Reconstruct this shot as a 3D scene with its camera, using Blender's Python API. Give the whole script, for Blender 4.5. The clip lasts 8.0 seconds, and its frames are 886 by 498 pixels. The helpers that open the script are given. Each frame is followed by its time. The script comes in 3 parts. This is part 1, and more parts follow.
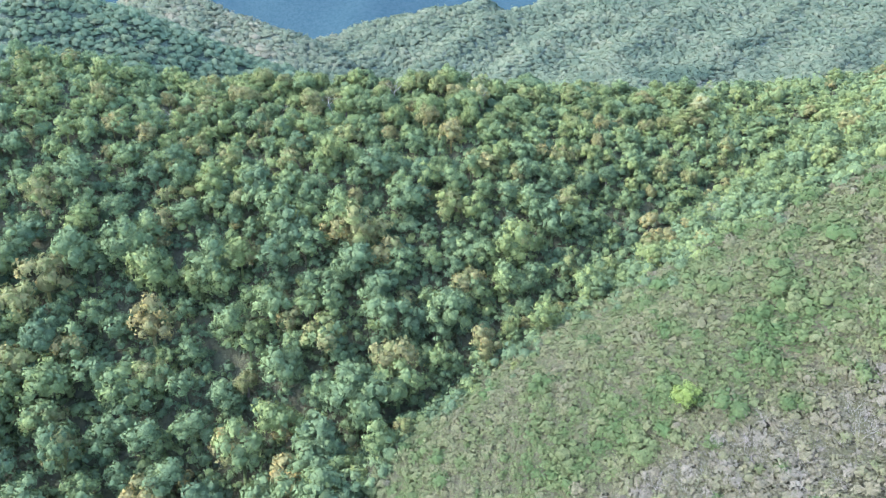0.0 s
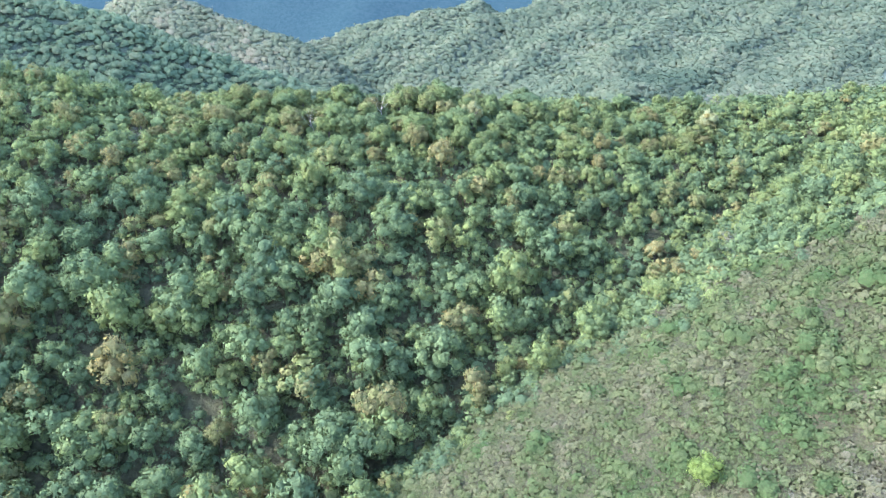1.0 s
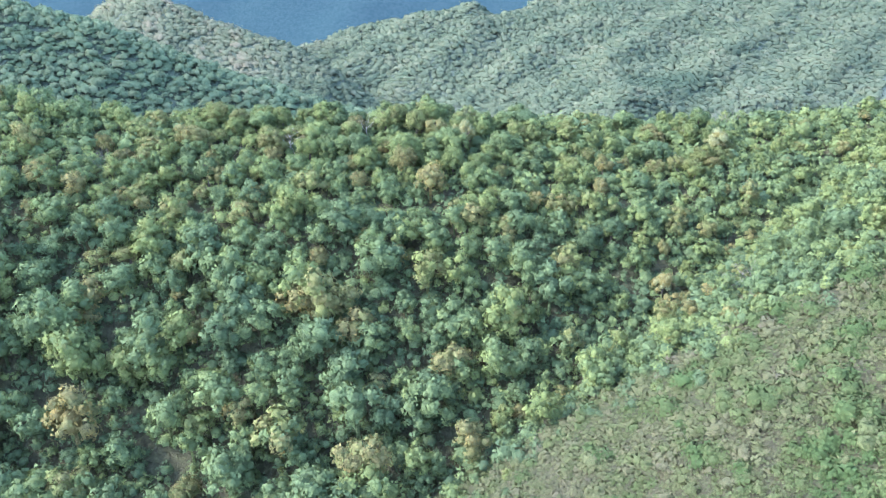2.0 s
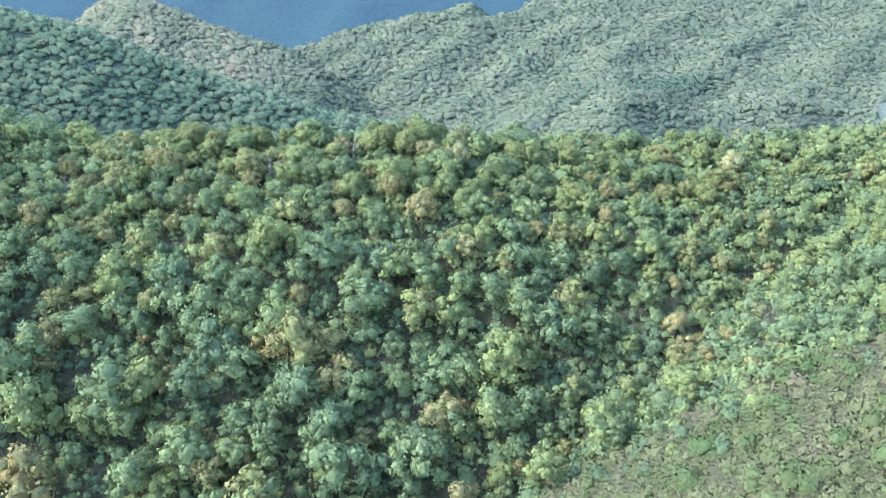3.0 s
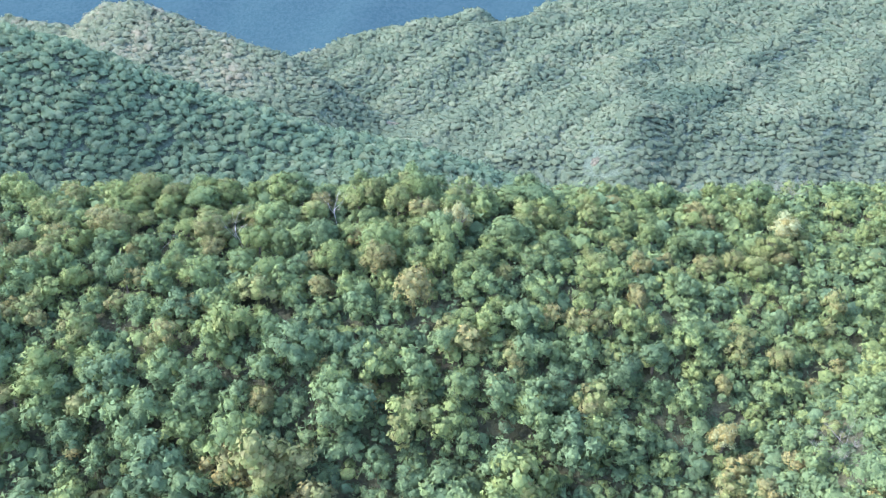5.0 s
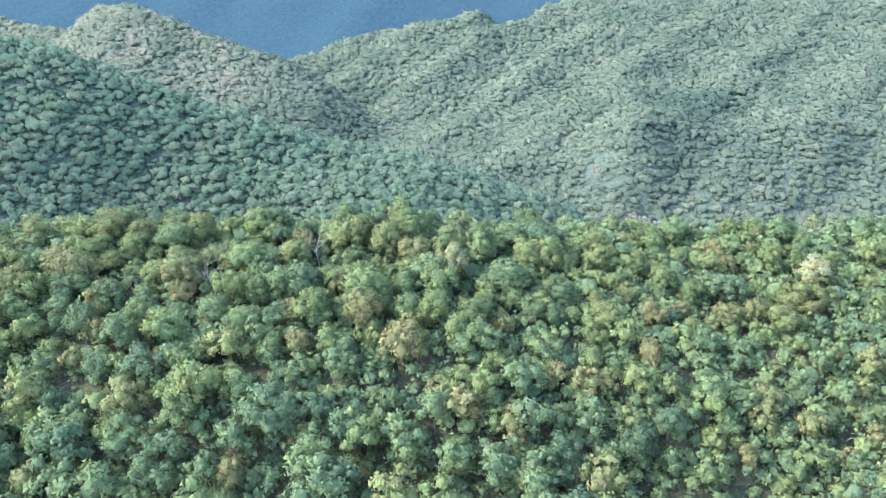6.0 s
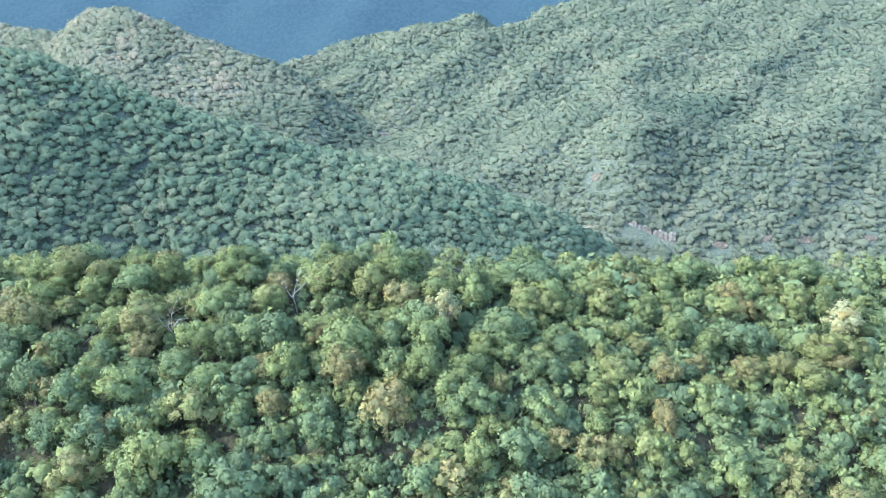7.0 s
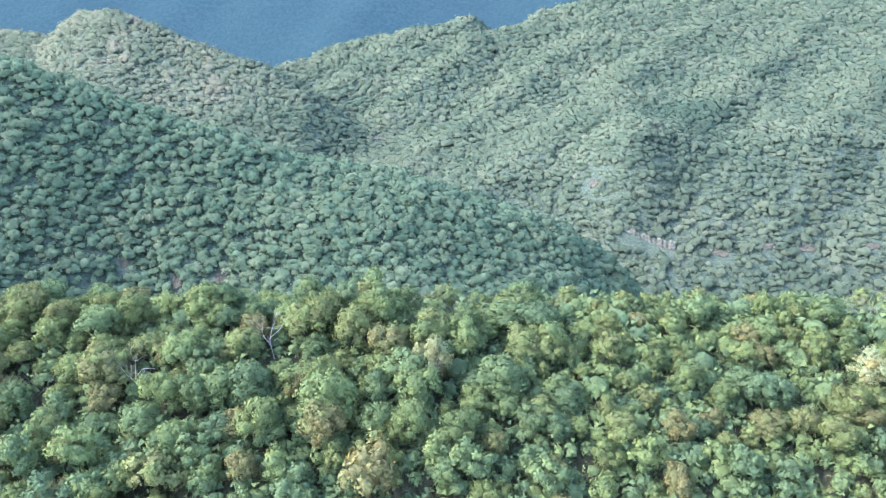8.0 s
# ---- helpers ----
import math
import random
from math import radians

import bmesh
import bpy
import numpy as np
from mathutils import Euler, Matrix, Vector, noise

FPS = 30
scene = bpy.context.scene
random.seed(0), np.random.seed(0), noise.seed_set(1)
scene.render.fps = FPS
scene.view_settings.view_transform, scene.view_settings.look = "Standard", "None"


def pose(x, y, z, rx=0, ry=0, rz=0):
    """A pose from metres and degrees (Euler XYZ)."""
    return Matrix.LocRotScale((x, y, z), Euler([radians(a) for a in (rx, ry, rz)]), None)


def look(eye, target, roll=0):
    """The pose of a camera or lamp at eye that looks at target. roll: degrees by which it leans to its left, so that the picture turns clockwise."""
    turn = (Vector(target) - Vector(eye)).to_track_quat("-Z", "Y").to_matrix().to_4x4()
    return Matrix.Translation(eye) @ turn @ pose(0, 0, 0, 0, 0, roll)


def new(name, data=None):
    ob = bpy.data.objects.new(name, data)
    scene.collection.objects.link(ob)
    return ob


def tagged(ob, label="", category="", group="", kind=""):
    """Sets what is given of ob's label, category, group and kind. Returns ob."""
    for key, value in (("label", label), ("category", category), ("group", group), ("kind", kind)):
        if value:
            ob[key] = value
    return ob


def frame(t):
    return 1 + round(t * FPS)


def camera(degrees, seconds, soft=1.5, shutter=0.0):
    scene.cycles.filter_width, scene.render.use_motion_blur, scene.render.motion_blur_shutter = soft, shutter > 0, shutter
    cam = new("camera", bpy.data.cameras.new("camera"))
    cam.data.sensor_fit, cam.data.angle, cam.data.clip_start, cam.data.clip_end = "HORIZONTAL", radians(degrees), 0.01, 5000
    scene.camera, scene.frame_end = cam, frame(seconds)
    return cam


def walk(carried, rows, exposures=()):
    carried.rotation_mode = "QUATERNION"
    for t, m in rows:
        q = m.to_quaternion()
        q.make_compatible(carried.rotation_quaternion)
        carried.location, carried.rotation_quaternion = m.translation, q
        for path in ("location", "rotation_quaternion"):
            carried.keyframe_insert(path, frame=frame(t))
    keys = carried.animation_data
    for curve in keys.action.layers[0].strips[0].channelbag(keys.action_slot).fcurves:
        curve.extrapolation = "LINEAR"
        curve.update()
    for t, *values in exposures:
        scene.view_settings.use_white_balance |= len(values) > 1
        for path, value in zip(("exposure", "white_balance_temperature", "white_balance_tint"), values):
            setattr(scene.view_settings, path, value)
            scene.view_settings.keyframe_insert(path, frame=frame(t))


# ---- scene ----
# A level flight over wooded hills: a scrub slope, a wooded hillside with its ridge, a valley with a spur and far slopes.
cam = camera(58.7, 8.0, soft=0.8)
PATH = [
    (0, (0.65, -0.433, 199.783), (0.639, 1.334, 198.846), 0.4),
    (0.5, (1.151, 6.089, 199.695), (1.146, 7.857, 198.759), 0.4),
    (1, (1.726, 12.642, 199.584), (1.725, 14.409, 198.648), 0.2),
    (1.5, (2.354, 19.172, 199.479), (2.357, 20.94, 198.543), 0.1),
    (3, (3.849, 38.673, 199.244), (3.863, 40.439, 198.306), -0.1),
    (3.5, (4.299, 45.094, 199.225), (4.31, 46.861, 198.287), -0.2),
    (4, (4.772, 51.521, 199.217), (4.774, 53.288, 198.281), -0.2),
    (4.5, (5.238, 58.043, 199.229), (5.233, 59.81, 198.292), -0.2),
    (6, (6.748, 77.314, 199.671), (6.741, 79.081, 198.732), -0.3),
    (6.5, (7.26, 83.601, 199.752), (7.256, 85.367, 198.814), -0.3),
    (7, (7.693, 89.403, 199.824), (7.692, 91.169, 198.886), -0.3),
    (7.5, (8.091, 94.617, 199.902), (8.093, 96.383, 198.964), -0.3),
    (8, (8.455, 99.288, 199.92), (8.463, 101.055, 198.982), -0.2),
]
EXPOSURE = 3.32
walk(cam, [(t, look(eye, target, roll)) for t, eye, target, roll in PATH], [(0.0, EXPOSURE, 5780, 15), (8.0, EXPOSURE, 5780, 15)])

# ---- light: afternoon sun from the left, clear sky
SUN_ELEVATION, SUN_AZIMUTH = 42.0, 266.0  # degrees, azimuth clockwise from +y
world = bpy.data.worlds.new("sky")
scene.world = world
world.use_nodes = True
wn = world.node_tree.nodes
sky = wn.new("ShaderNodeTexSky")
sky.sky_type, sky.sun_disc = "NISHITA", False
sky.sun_elevation, sky.sun_rotation = radians(SUN_ELEVATION), radians(SUN_AZIMUTH)
sky.air_density, sky.dust_density = 1.4, 1.5
wn["Background"].inputs["Strength"].default_value = 0.15
world.node_tree.links.new(sky.outputs["Color"], wn["Background"].inputs["Color"])
sun = new("sun", bpy.data.lights.new("sun", "SUN"))
sun.data.energy, sun.data.angle, sun.data.color = 1.05, radians(0.5), (1.0, 0.95, 0.86)
sx = math.sin(radians(SUN_AZIMUTH)) * math.cos(radians(SUN_ELEVATION))
sy = math.cos(radians(SUN_AZIMUTH)) * math.cos(radians(SUN_ELEVATION))
sun.matrix_world = look((sx * 500, sy * 500, math.sin(radians(SUN_ELEVATION)) * 500), (0, 0, 0))


# ---- materials
def material(name):
    m = bpy.data.materials.new(name)
    m.use_nodes = True
    nt = m.node_tree
    return m, nt, nt.nodes["Principled BSDF"]


def ramp(nt, stops, interpolation="LINEAR"):
    node = nt.nodes.new("ShaderNodeValToRGB")
    node.color_ramp.interpolation = interpolation
    e = node.color_ramp.elements
    while len(e) < len(stops):
        e.new(0.5)
    for el, (p, c) in zip(e, stops):
        el.position, el.color = p, (*c, 1)
    return node


def noise_node(nt, scale, detail=4, rough=0.6):
    tc = nt.nodes.new("ShaderNodeNewGeometry")
    n = nt.nodes.new("ShaderNodeTexNoise")
    n.inputs["Scale"].default_value, n.inputs["Detail"].default_value, n.inputs["Roughness"].default_value = scale, detail, rough
    nt.links.new(tc.outputs["Position"], n.inputs["Vector"])
    return n


def leaf_material(name, stops, spread=0.18, gloss=0.03, thin=0.25, grain=8.0, holes=0.44, depth=0.24, relief=0.35):
    """Foliage: colour by the plant's own tint, each leaf spray a little lighter or darker, pits dimmed as painted
    shade.
    """
    m, nt, bsdf = material(name)
    L = nt.links.new
    at = nt.nodes.new("ShaderNodeAttribute")
    at.attribute_name = "tint"
    cr = ramp(nt, stops)
    L(at.outputs["Fac"], cr.inputs["Fac"])
    geo = nt.nodes.new("ShaderNodeNewGeometry")
    rng = nt.nodes.new("ShaderNodeMapRange")
    rng.inputs["To Min"].default_value, rng.inputs["To Max"].default_value = 1 - spread, 1 + spread
    L(geo.outputs["Random Per Island"], rng.inputs["Value"])
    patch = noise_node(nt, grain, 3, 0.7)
    # the bump's low spots get darker colour, a painted self-shadow
    pit_shade = nt.nodes.new("ShaderNodeMapRange")
    pit_shade.inputs["From Min"].default_value, pit_shade.inputs["From Max"].default_value = 0.3, 0.7
    pit_shade.inputs["To Min"].default_value, pit_shade.inputs["To Max"].default_value = 1 - depth, 1 + depth
    L(patch.outputs["Fac"], pit_shade.inputs["Value"])
    info = nt.nodes.new("ShaderNodeObjectInfo")
    rng3 = nt.nodes.new("ShaderNodeMapRange")
    rng3.inputs["To Min"].default_value, rng3.inputs["To Max"].default_value = 0.85, 1.15
    L(info.outputs["Random"], rng3.inputs["Value"])
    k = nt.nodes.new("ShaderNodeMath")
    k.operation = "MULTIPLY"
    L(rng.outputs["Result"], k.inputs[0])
    L(pit_shade.outputs["Result"], k.inputs[1])
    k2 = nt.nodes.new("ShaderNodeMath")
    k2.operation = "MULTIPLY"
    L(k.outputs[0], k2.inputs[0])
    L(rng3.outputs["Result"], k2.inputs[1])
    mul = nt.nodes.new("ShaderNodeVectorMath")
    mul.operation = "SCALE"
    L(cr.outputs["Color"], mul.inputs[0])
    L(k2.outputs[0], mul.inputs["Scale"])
    L(mul.outputs[0], bsdf.inputs["Base Color"])
    bsdf.inputs["Roughness"].default_value = 0.55
    bsdf.inputs["Specular IOR Level"].default_value = gloss
    bump = nt.nodes.new("ShaderNodeBump")
    bump.inputs["Strength"].default_value, bump.inputs["Distance"].default_value = relief, 1.8 / grain
    L(patch.outputs["Fac"], bump.inputs["Height"])
    L(bump.outputs["Normal"], bsdf.inputs["Normal"])
    tr = nt.nodes.new("ShaderNodeBsdfTranslucent")
    L(mul.outputs[0], tr.inputs["Color"])
    mix = nt.nodes.new("ShaderNodeMixShader")
    mix.inputs["Fac"].default_value = thin
    L(bsdf.outputs[0], mix.inputs[1])
    L(tr.outputs[0], mix.inputs[2])
    out = nt.nodes["Material Output"].inputs["Surface"]
    if not holes:
        L(mix.outputs[0], out)
        return m
    gap = nt.nodes.new("ShaderNodeMath")
    gap.operation = "GREATER_THAN"
    gap.inputs[1].default_value = holes
    L(patch.outputs["Fac"], gap.inputs[0])
    clear = nt.nodes.new("ShaderNodeBsdfTransparent")
    cut = nt.nodes.new("ShaderNodeMixShader")
    L(gap.outputs[0], cut.inputs["Fac"])
    L(clear.outputs[0], cut.inputs[1])
    L(mix.outputs[0], cut.inputs[2])
    L(cut.outputs[0], out)
    return m


def bark_material(name, dark, light):
    m, nt, bsdf = material(name)
    n = noise_node(nt, 6, 5)
    cr = ramp(nt, [(0.3, dark), (0.7, light)])
    nt.links.new(n.outputs["Fac"], cr.inputs["Fac"])
    nt.links.new(cr.outputs["Color"], bsdf.inputs["Base Color"])
    b = nt.nodes.new("ShaderNodeBump")
    b.inputs["Strength"].default_value = 0.6
    nt.links.new(n.outputs["Fac"], b.inputs["Height"])
    nt.links.new(b.outputs["Normal"], bsdf.inputs["Normal"])
    bsdf.inputs["Roughness"].default_value = 0.9
    return m


def earth_material(name, stops, scale=0.12, green=None):
    """Soil; where the sheet's own tint says so, coloured like canopy to lighten hazy far gaps."""
    m, nt, bsdf = material(name)
    n = noise_node(nt, scale, 8, 0.65)
    cr = ramp(nt, stops)
    nt.links.new(n.outputs["Fac"], cr.inputs["Fac"])
    fine = noise_node(nt, 0.8, 8, 0.75)
    mx = nt.nodes.new("ShaderNodeMix")
    mx.data_type, mx.blend_type = "RGBA", "MULTIPLY"
    mx.inputs["Factor"].default_value = 0.85
    cr2 = ramp(nt, [(0.35, (0.35, 0.35, 0.35)), (0.65, (1.25, 1.25, 1.25))])
    nt.links.new(fine.outputs["Fac"], cr2.inputs["Fac"])
    base = cr.outputs["Color"]
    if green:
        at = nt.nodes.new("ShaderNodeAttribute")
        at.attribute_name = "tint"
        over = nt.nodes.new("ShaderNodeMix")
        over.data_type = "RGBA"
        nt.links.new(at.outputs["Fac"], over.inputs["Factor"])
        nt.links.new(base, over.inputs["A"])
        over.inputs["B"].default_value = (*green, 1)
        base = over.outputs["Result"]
    nt.links.new(base, mx.inputs["A"])
    nt.links.new(cr2.outputs["Color"], mx.inputs["B"])
    nt.links.new(mx.outputs["Result"], bsdf.inputs["Base Color"])
    b = nt.nodes.new("ShaderNodeBump")
    b.inputs["Strength"].default_value, b.inputs["Distance"].default_value = 1.0, 1.2
    nt.links.new(fine.outputs["Fac"], b.inputs["Height"])
    nt.links.new(b.outputs["Normal"], bsdf.inputs["Normal"])
    bsdf.inputs["Roughness"].default_value = 0.95
    return m


# tint 0..1: deep green, mid green, fresh green, olive, tan, rust, pale
# first two stops bluer: haze of the lower slope put into the leaves
TREE_STOPS = [(0.0, (0.062, 0.092, 0.050)), (0.3, (0.089, 0.122, 0.057)), (0.5, (0.115, 0.142, 0.053)), (0.66, (0.122, 0.128, 0.054)),
              (0.78, (0.126, 0.117, 0.055)), (0.88, (0.190, 0.150, 0.054)), (1.0, (0.205, 0.224, 0.116))]
LIME_STOPS = [(0.0, (0.115, 0.155, 0.042)), (1.0, (0.150, 0.192, 0.060))]
SCRUB_STOPS = [(0.0, (0.046, 0.073, 0.029)), (0.3, (0.067, 0.085, 0.037)), (0.55, (0.086, 0.093, 0.049)), (0.8, (0.092, 0.087, 0.058)), (1.0, (0.099, 0.094, 0.076))]
# far woods: leaf colours greyed and blued to stand in for haze
FAR_HAZE_STOPS = [(0.0, (0.059, 0.085, 0.060)), (0.5, (0.102, 0.126, 0.084)), (0.8, (0.128, 0.142, 0.097)), (1.0, (0.165, 0.156, 0.112))]
# spur woods: the added blue is aerial haze put into the leaves
SPUR_HAZE_STOPS = [(0.0, (0.062, 0.102, 0.067)), (0.5, (0.109, 0.151, 0.093)), (0.8, (0.138, 0.167, 0.102)), (1.0, (0.168, 0.181, 0.116))]
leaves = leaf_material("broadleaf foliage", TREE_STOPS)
lime_leaves = leaf_material("lime-yellow foliage", LIME_STOPS)
scrub_leaves = leaf_material("dry scrub foliage", SCRUB_STOPS, 0.14, grain=9.0, holes=0.44, depth=0.28)
hazed_leaves = leaf_material("haze-tinted far foliage", FAR_HAZE_STOPS, 0.08, 0.0, 0.35, 1.3, 0.39, 0.12, 0.25)
spur_hazed_leaves = leaf_material("haze-blued spur foliage", SPUR_HAZE_STOPS, 0.12, 0.0, 0.35, 2.2, 0.40, 0.18, 0.3)
bark = bark_material("oak bark", (0.035, 0.028, 0.022), (0.10, 0.085, 0.07))
dead_wood = bark_material("weathered dead wood", (0.14, 0.125, 0.11), (0.32, 0.295, 0.27))
twig_wood = bark_material("leafless grey twigs", (0.10, 0.092, 0.086), (0.20, 0.186, 0.176))
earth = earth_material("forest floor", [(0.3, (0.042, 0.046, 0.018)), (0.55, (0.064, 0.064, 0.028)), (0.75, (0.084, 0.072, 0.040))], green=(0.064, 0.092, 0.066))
bare_soil = earth_material("bare reddish soil", [(0.3, (0.070, 0.066, 0.046)), (0.7, (0.112, 0.099, 0.070))], 0.3)
pale_rock = earth_material("pale limestone", [(0.3, (0.085, 0.085, 0.066)), (0.7, (0.185, 0.178, 0.145))], 0.25)


# ---- the lie of the land
def smax(a, b, k):
    h = np.clip(0.5 + 0.5 * (a - b) / k, 0, 1)
    return b + (a - b) * h + k * h * (1 - h)


def smin(a, b, k):
    return -smax(-a, -b, k)


def waves(x, y, size, seed):
    """Gentle irregular swells, about -1..1, the largest `size` metres long."""
    r = np.random.RandomState(seed)
    total, amp = np.zeros(np.shape(x)), 0.5
    for octave in range(4):
        f = 2 * math.pi / size * 1.8 ** octave
        for _ in range(3):
            a = r.uniform(0, 2 * math.pi)
            total += amp / 1.7 * np.sin(f * (x * math.cos(a) + y * math.sin(a)) + r.uniform(0, 6.28))
        amp *= 0.55
    return total


def hillside(x, y):
    """Ground of the wooded hill: front slope, rounded top, back slope."""
    rise = 0.16 * np.maximum(0, -62 - x) - 1.6 * np.exp(-((x + 42) / 14) ** 2)
    front = 139.9 + 0.675 * (y - 158)
    top = 141.8 + 0.2 * (y - 165) - 0.09 * np.clip(x - 25, 0, 25) + 0.14 * np.maximum(0, x - 46)
    back = 144.8 - 0.78 * (y - 186)
    return smin(smin(front, top, 5), back, 5) + rise + 0.8 * waves(x, y, 40, 3)


def scrub_slope(x, y):
    """Ground of the scrub slope, which rises to the right."""
    z = 116.3 + 0.678 * x - 0.411 * np.maximum(0, y - 95) - 0.55 * np.maximum(0, y - 185)
    return smin(z, 172 - 0.8 * np.maximum(0, y - 190), 12) + 0.8 * waves(x, y, 30, 4)


def spur(x, y):
    """The spur that comes down into the valley from the left."""
    crest = np.interp(x, [-400, -210, -172, -129, -77, -36, 0, 27, 66, 93, 130], [140, 124, 115, 98, 79, 68, 61, 51, 35, 16, -30])
    steep = np.interp(x, [-110, -40], [0.85, 0.42])
    return crest - smax(steep * (428 - y), 0.55 * (y - 428), 10) + 2.0 * waves(x, y, 70, 5)


def far_left_ridge(x, y):
    crest = np.interp(x, [-700, -380, -330, -290, -250, -204, -155, -95, -68, 0], [20, 20, 50, 56, 49, 38, 32, 17, -2, -40])
    line = 815 + (x + 250) * -0.61
    return crest - smax(0.36 * (line - y), 0.6 * (y - line), 12) + 2.0 * waves(x, y, 110, 6)


def far_slope(x, y):
    z = -18 + 0.2 * np.clip(x + 50, -200, 220) + 0.05 * np.maximum(0, x - 170)
    z = z - 0.5 * np.maximum(0, 560 - y) + np.interp(x, [35, 60, 130, 210], [0.185, 0.11, 0.06, 0.06]) * np.maximum(0, y - 700)
    z = z + 15 * np.exp(-((x - 128 - 0.1 * (y - 560)) / 24) ** 2) * np.exp(-((y - 570) / 70) ** 2)
    brow = y - (905 + 0.3 * np.minimum(x + 45, 320)) - 4 * np.maximum(0, x - 275)
    crest = np.interp(x, [-123, -98, -35, 10, 44, 61, 95, 122, 185], [-7, 15, 20, 23, 34, 19, 24, 46, 90])
    z = smin(z, crest - 0.2 * (y - 900), 4)
    return z - 0.6 * smax(brow, 0 * x, 20) + 4.5 * waves(0.8 * x - 0.6 * y, 0.25 * (0.6 * x + 0.8 * y), 75, 7)


def ground_height(x, y):
    x, y = np.asarray(x, float), np.asarray(y, float)
    near = smax(hillside(x, y), scrub_slope(x, y), 2.5)
    far = smax(smax(spur(x, y), far_left_ridge(x, y), 8), far_slope(x, y), 8)
    floor = -28 + 3 * waves(x, y, 120, 8) - 0.6 * np.maximum(0, y - 940)
    return smax(smax(near, far, 4), np.maximum(floor, -220), 12)


# ---- meshes from arrays
def mesh_from(name, verts, tris, tint=None, mats=(), smooth=False, normals=None):
    me = bpy.data.meshes.new(name)
    nv, nf = len(verts), len(tris)
    me.vertices.add(nv)
    me.vertices.foreach_set("co", np.asarray(verts, np.float32).ravel())
    me.loops.add(nf * 3)
    me.loops.foreach_set("vertex_index", np.asarray(tris, np.int32).ravel())
    me.polygons.add(nf)
    me.polygons.foreach_set("loop_start", np.arange(0, nf * 3, 3, dtype=np.int32))
    me.polygons.foreach_set("use_smooth", np.full(nf, smooth))
    if tint is not None:
        at = me.attributes.new("tint", "FLOAT", "POINT")
        at.data.foreach_set("value", np.asarray(tint, np.float32))
    for m in mats:
        me.materials.append(m)
    me.update(calc_edges=True)
    if normals is not None:
        at = me.attributes.new("custom_normal", "FLOAT_VECTOR", "POINT")
        at.data.foreach_set("vector", np.asarray(normals, np.float32).ravel())
    return me


def ico(subdivisions):
    bm = bmesh.new()
    bmesh.ops.create_icosphere(bm, subdivisions=subdivisions, radius=1)
    bm.verts.ensure_lookup_table()
    v = np.array([p.co[:] for p in bm.verts])
    f = np.array([[q.index for q in p.verts] for p in bm.faces])
    bm.free()
    return v, f


ICO1, ICO2 = ico(1), ico(2)


def unit(rs, n):
    v = rs.normal(size=(n, 3))
    return v / np.linalg.norm(v, axis=1)[:, None]


def unify(v):
    return v / np.maximum(1e-9, np.linalg.norm(v, axis=1))[:, None]


def sprays(rs, p, n, size, tilt=0.8):
    """Leaf sprays: small triangles at p that lie like shingles across the directions n, tilted at random."""
    count = len(p)
    up = unify(n + rs.normal(size=(count, 3)) * tilt)
    up = np.where(((up * n).sum(1) < 0.1)[:, None], unify(n + 0.5 * up), up)
    a = unify(np.cross(up, rs.normal(size=(count, 3))))
    b = np.cross(up, a)
    s = size * rs.uniform(0.6, 1.35, (count, 1))
    w = rs.uniform(0.55, 0.9, (count, 1))
    v = np.stack([p + a * s, p - a * s * 0.6 + b * s * w, p - a * s * 0.6 - b * s * w], 1).reshape(-1, 3)
    return v, np.arange(count * 3).reshape(-1, 3), up


def join(pieces):
    """One set of arrays from pieces: points, triangles, the tint's offsets, the normals."""
    vs, fs, ts, ns, k = [], [], [], [], 0
    for v, f, *more in pieces:
        vs.append(v)
        fs.append(f + k)
        ts.append(more[0] if more else np.zeros(len(v)))
        ns.append(more[1] if len(more) > 1 else np.tile([0.0, 0.0, 1.0], (len(v), 1)))
        k += len(v)
    return np.concatenate(vs), np.concatenate(fs), np.concatenate(ts), np.concatenate(ns)


def lobe(rs, c, d, q, count, leaf, source, keep=-0.2, flat=0.88, lean=0.35, skin=0.68, tone=0.05):
    """One rounded lobe of a crown at c, facing d: a knobbly skin, open behind, under a coat of leaf sprays."""
    knobs = unit(rs, 7)
    face = unify((d * 0.7 + np.array([0, 0, 0.6]))[None])[0]
    squash = np.array([rs.uniform(0.85, 1.15), rs.uniform(0.85, 1.15), flat]) * q

    def reach(u):
        gap = np.sqrt(np.maximum(0, 2 - 2 * u @ knobs.T)).min(1)
        return 0.86 + 0.24 * np.clip(1 - (gap / 0.75) ** 2, 0, 1)

    v, f = source
    f = f[(v[f].mean(1) @ face) > keep]
    used = np.unique(f)
    remap = np.zeros(len(v), int)
    remap[used] = np.arange(len(used))
    u = v[used]
    shift = rs.normal() * tone
    made = [(u * (reach(u) * skin * (1 + rs.uniform(-0.07, 0.07, len(u))))[:, None] * squash + c, remap[f], np.full(len(u), shift - 0.03), unify(u + lean * d))]
    if count:
        u = unit(rs, count * 4 + 12)
        u = u[u @ face > keep - 0.1][:count]
        pos = c + u * squash * (reach(u) * rs.uniform(0.74, 1.12, len(u)))[:, None]
        v, f, up = sprays(rs, pos, unify(u + 0.3 * d), leaf)
        own = unify(0.8 * u + lean * d + 0.8 * up)
        made.append((v, f, np.repeat(shift + rs.normal(size=len(u)) * 0.05, 3), np.repeat(own, 3, 0)))
    return made


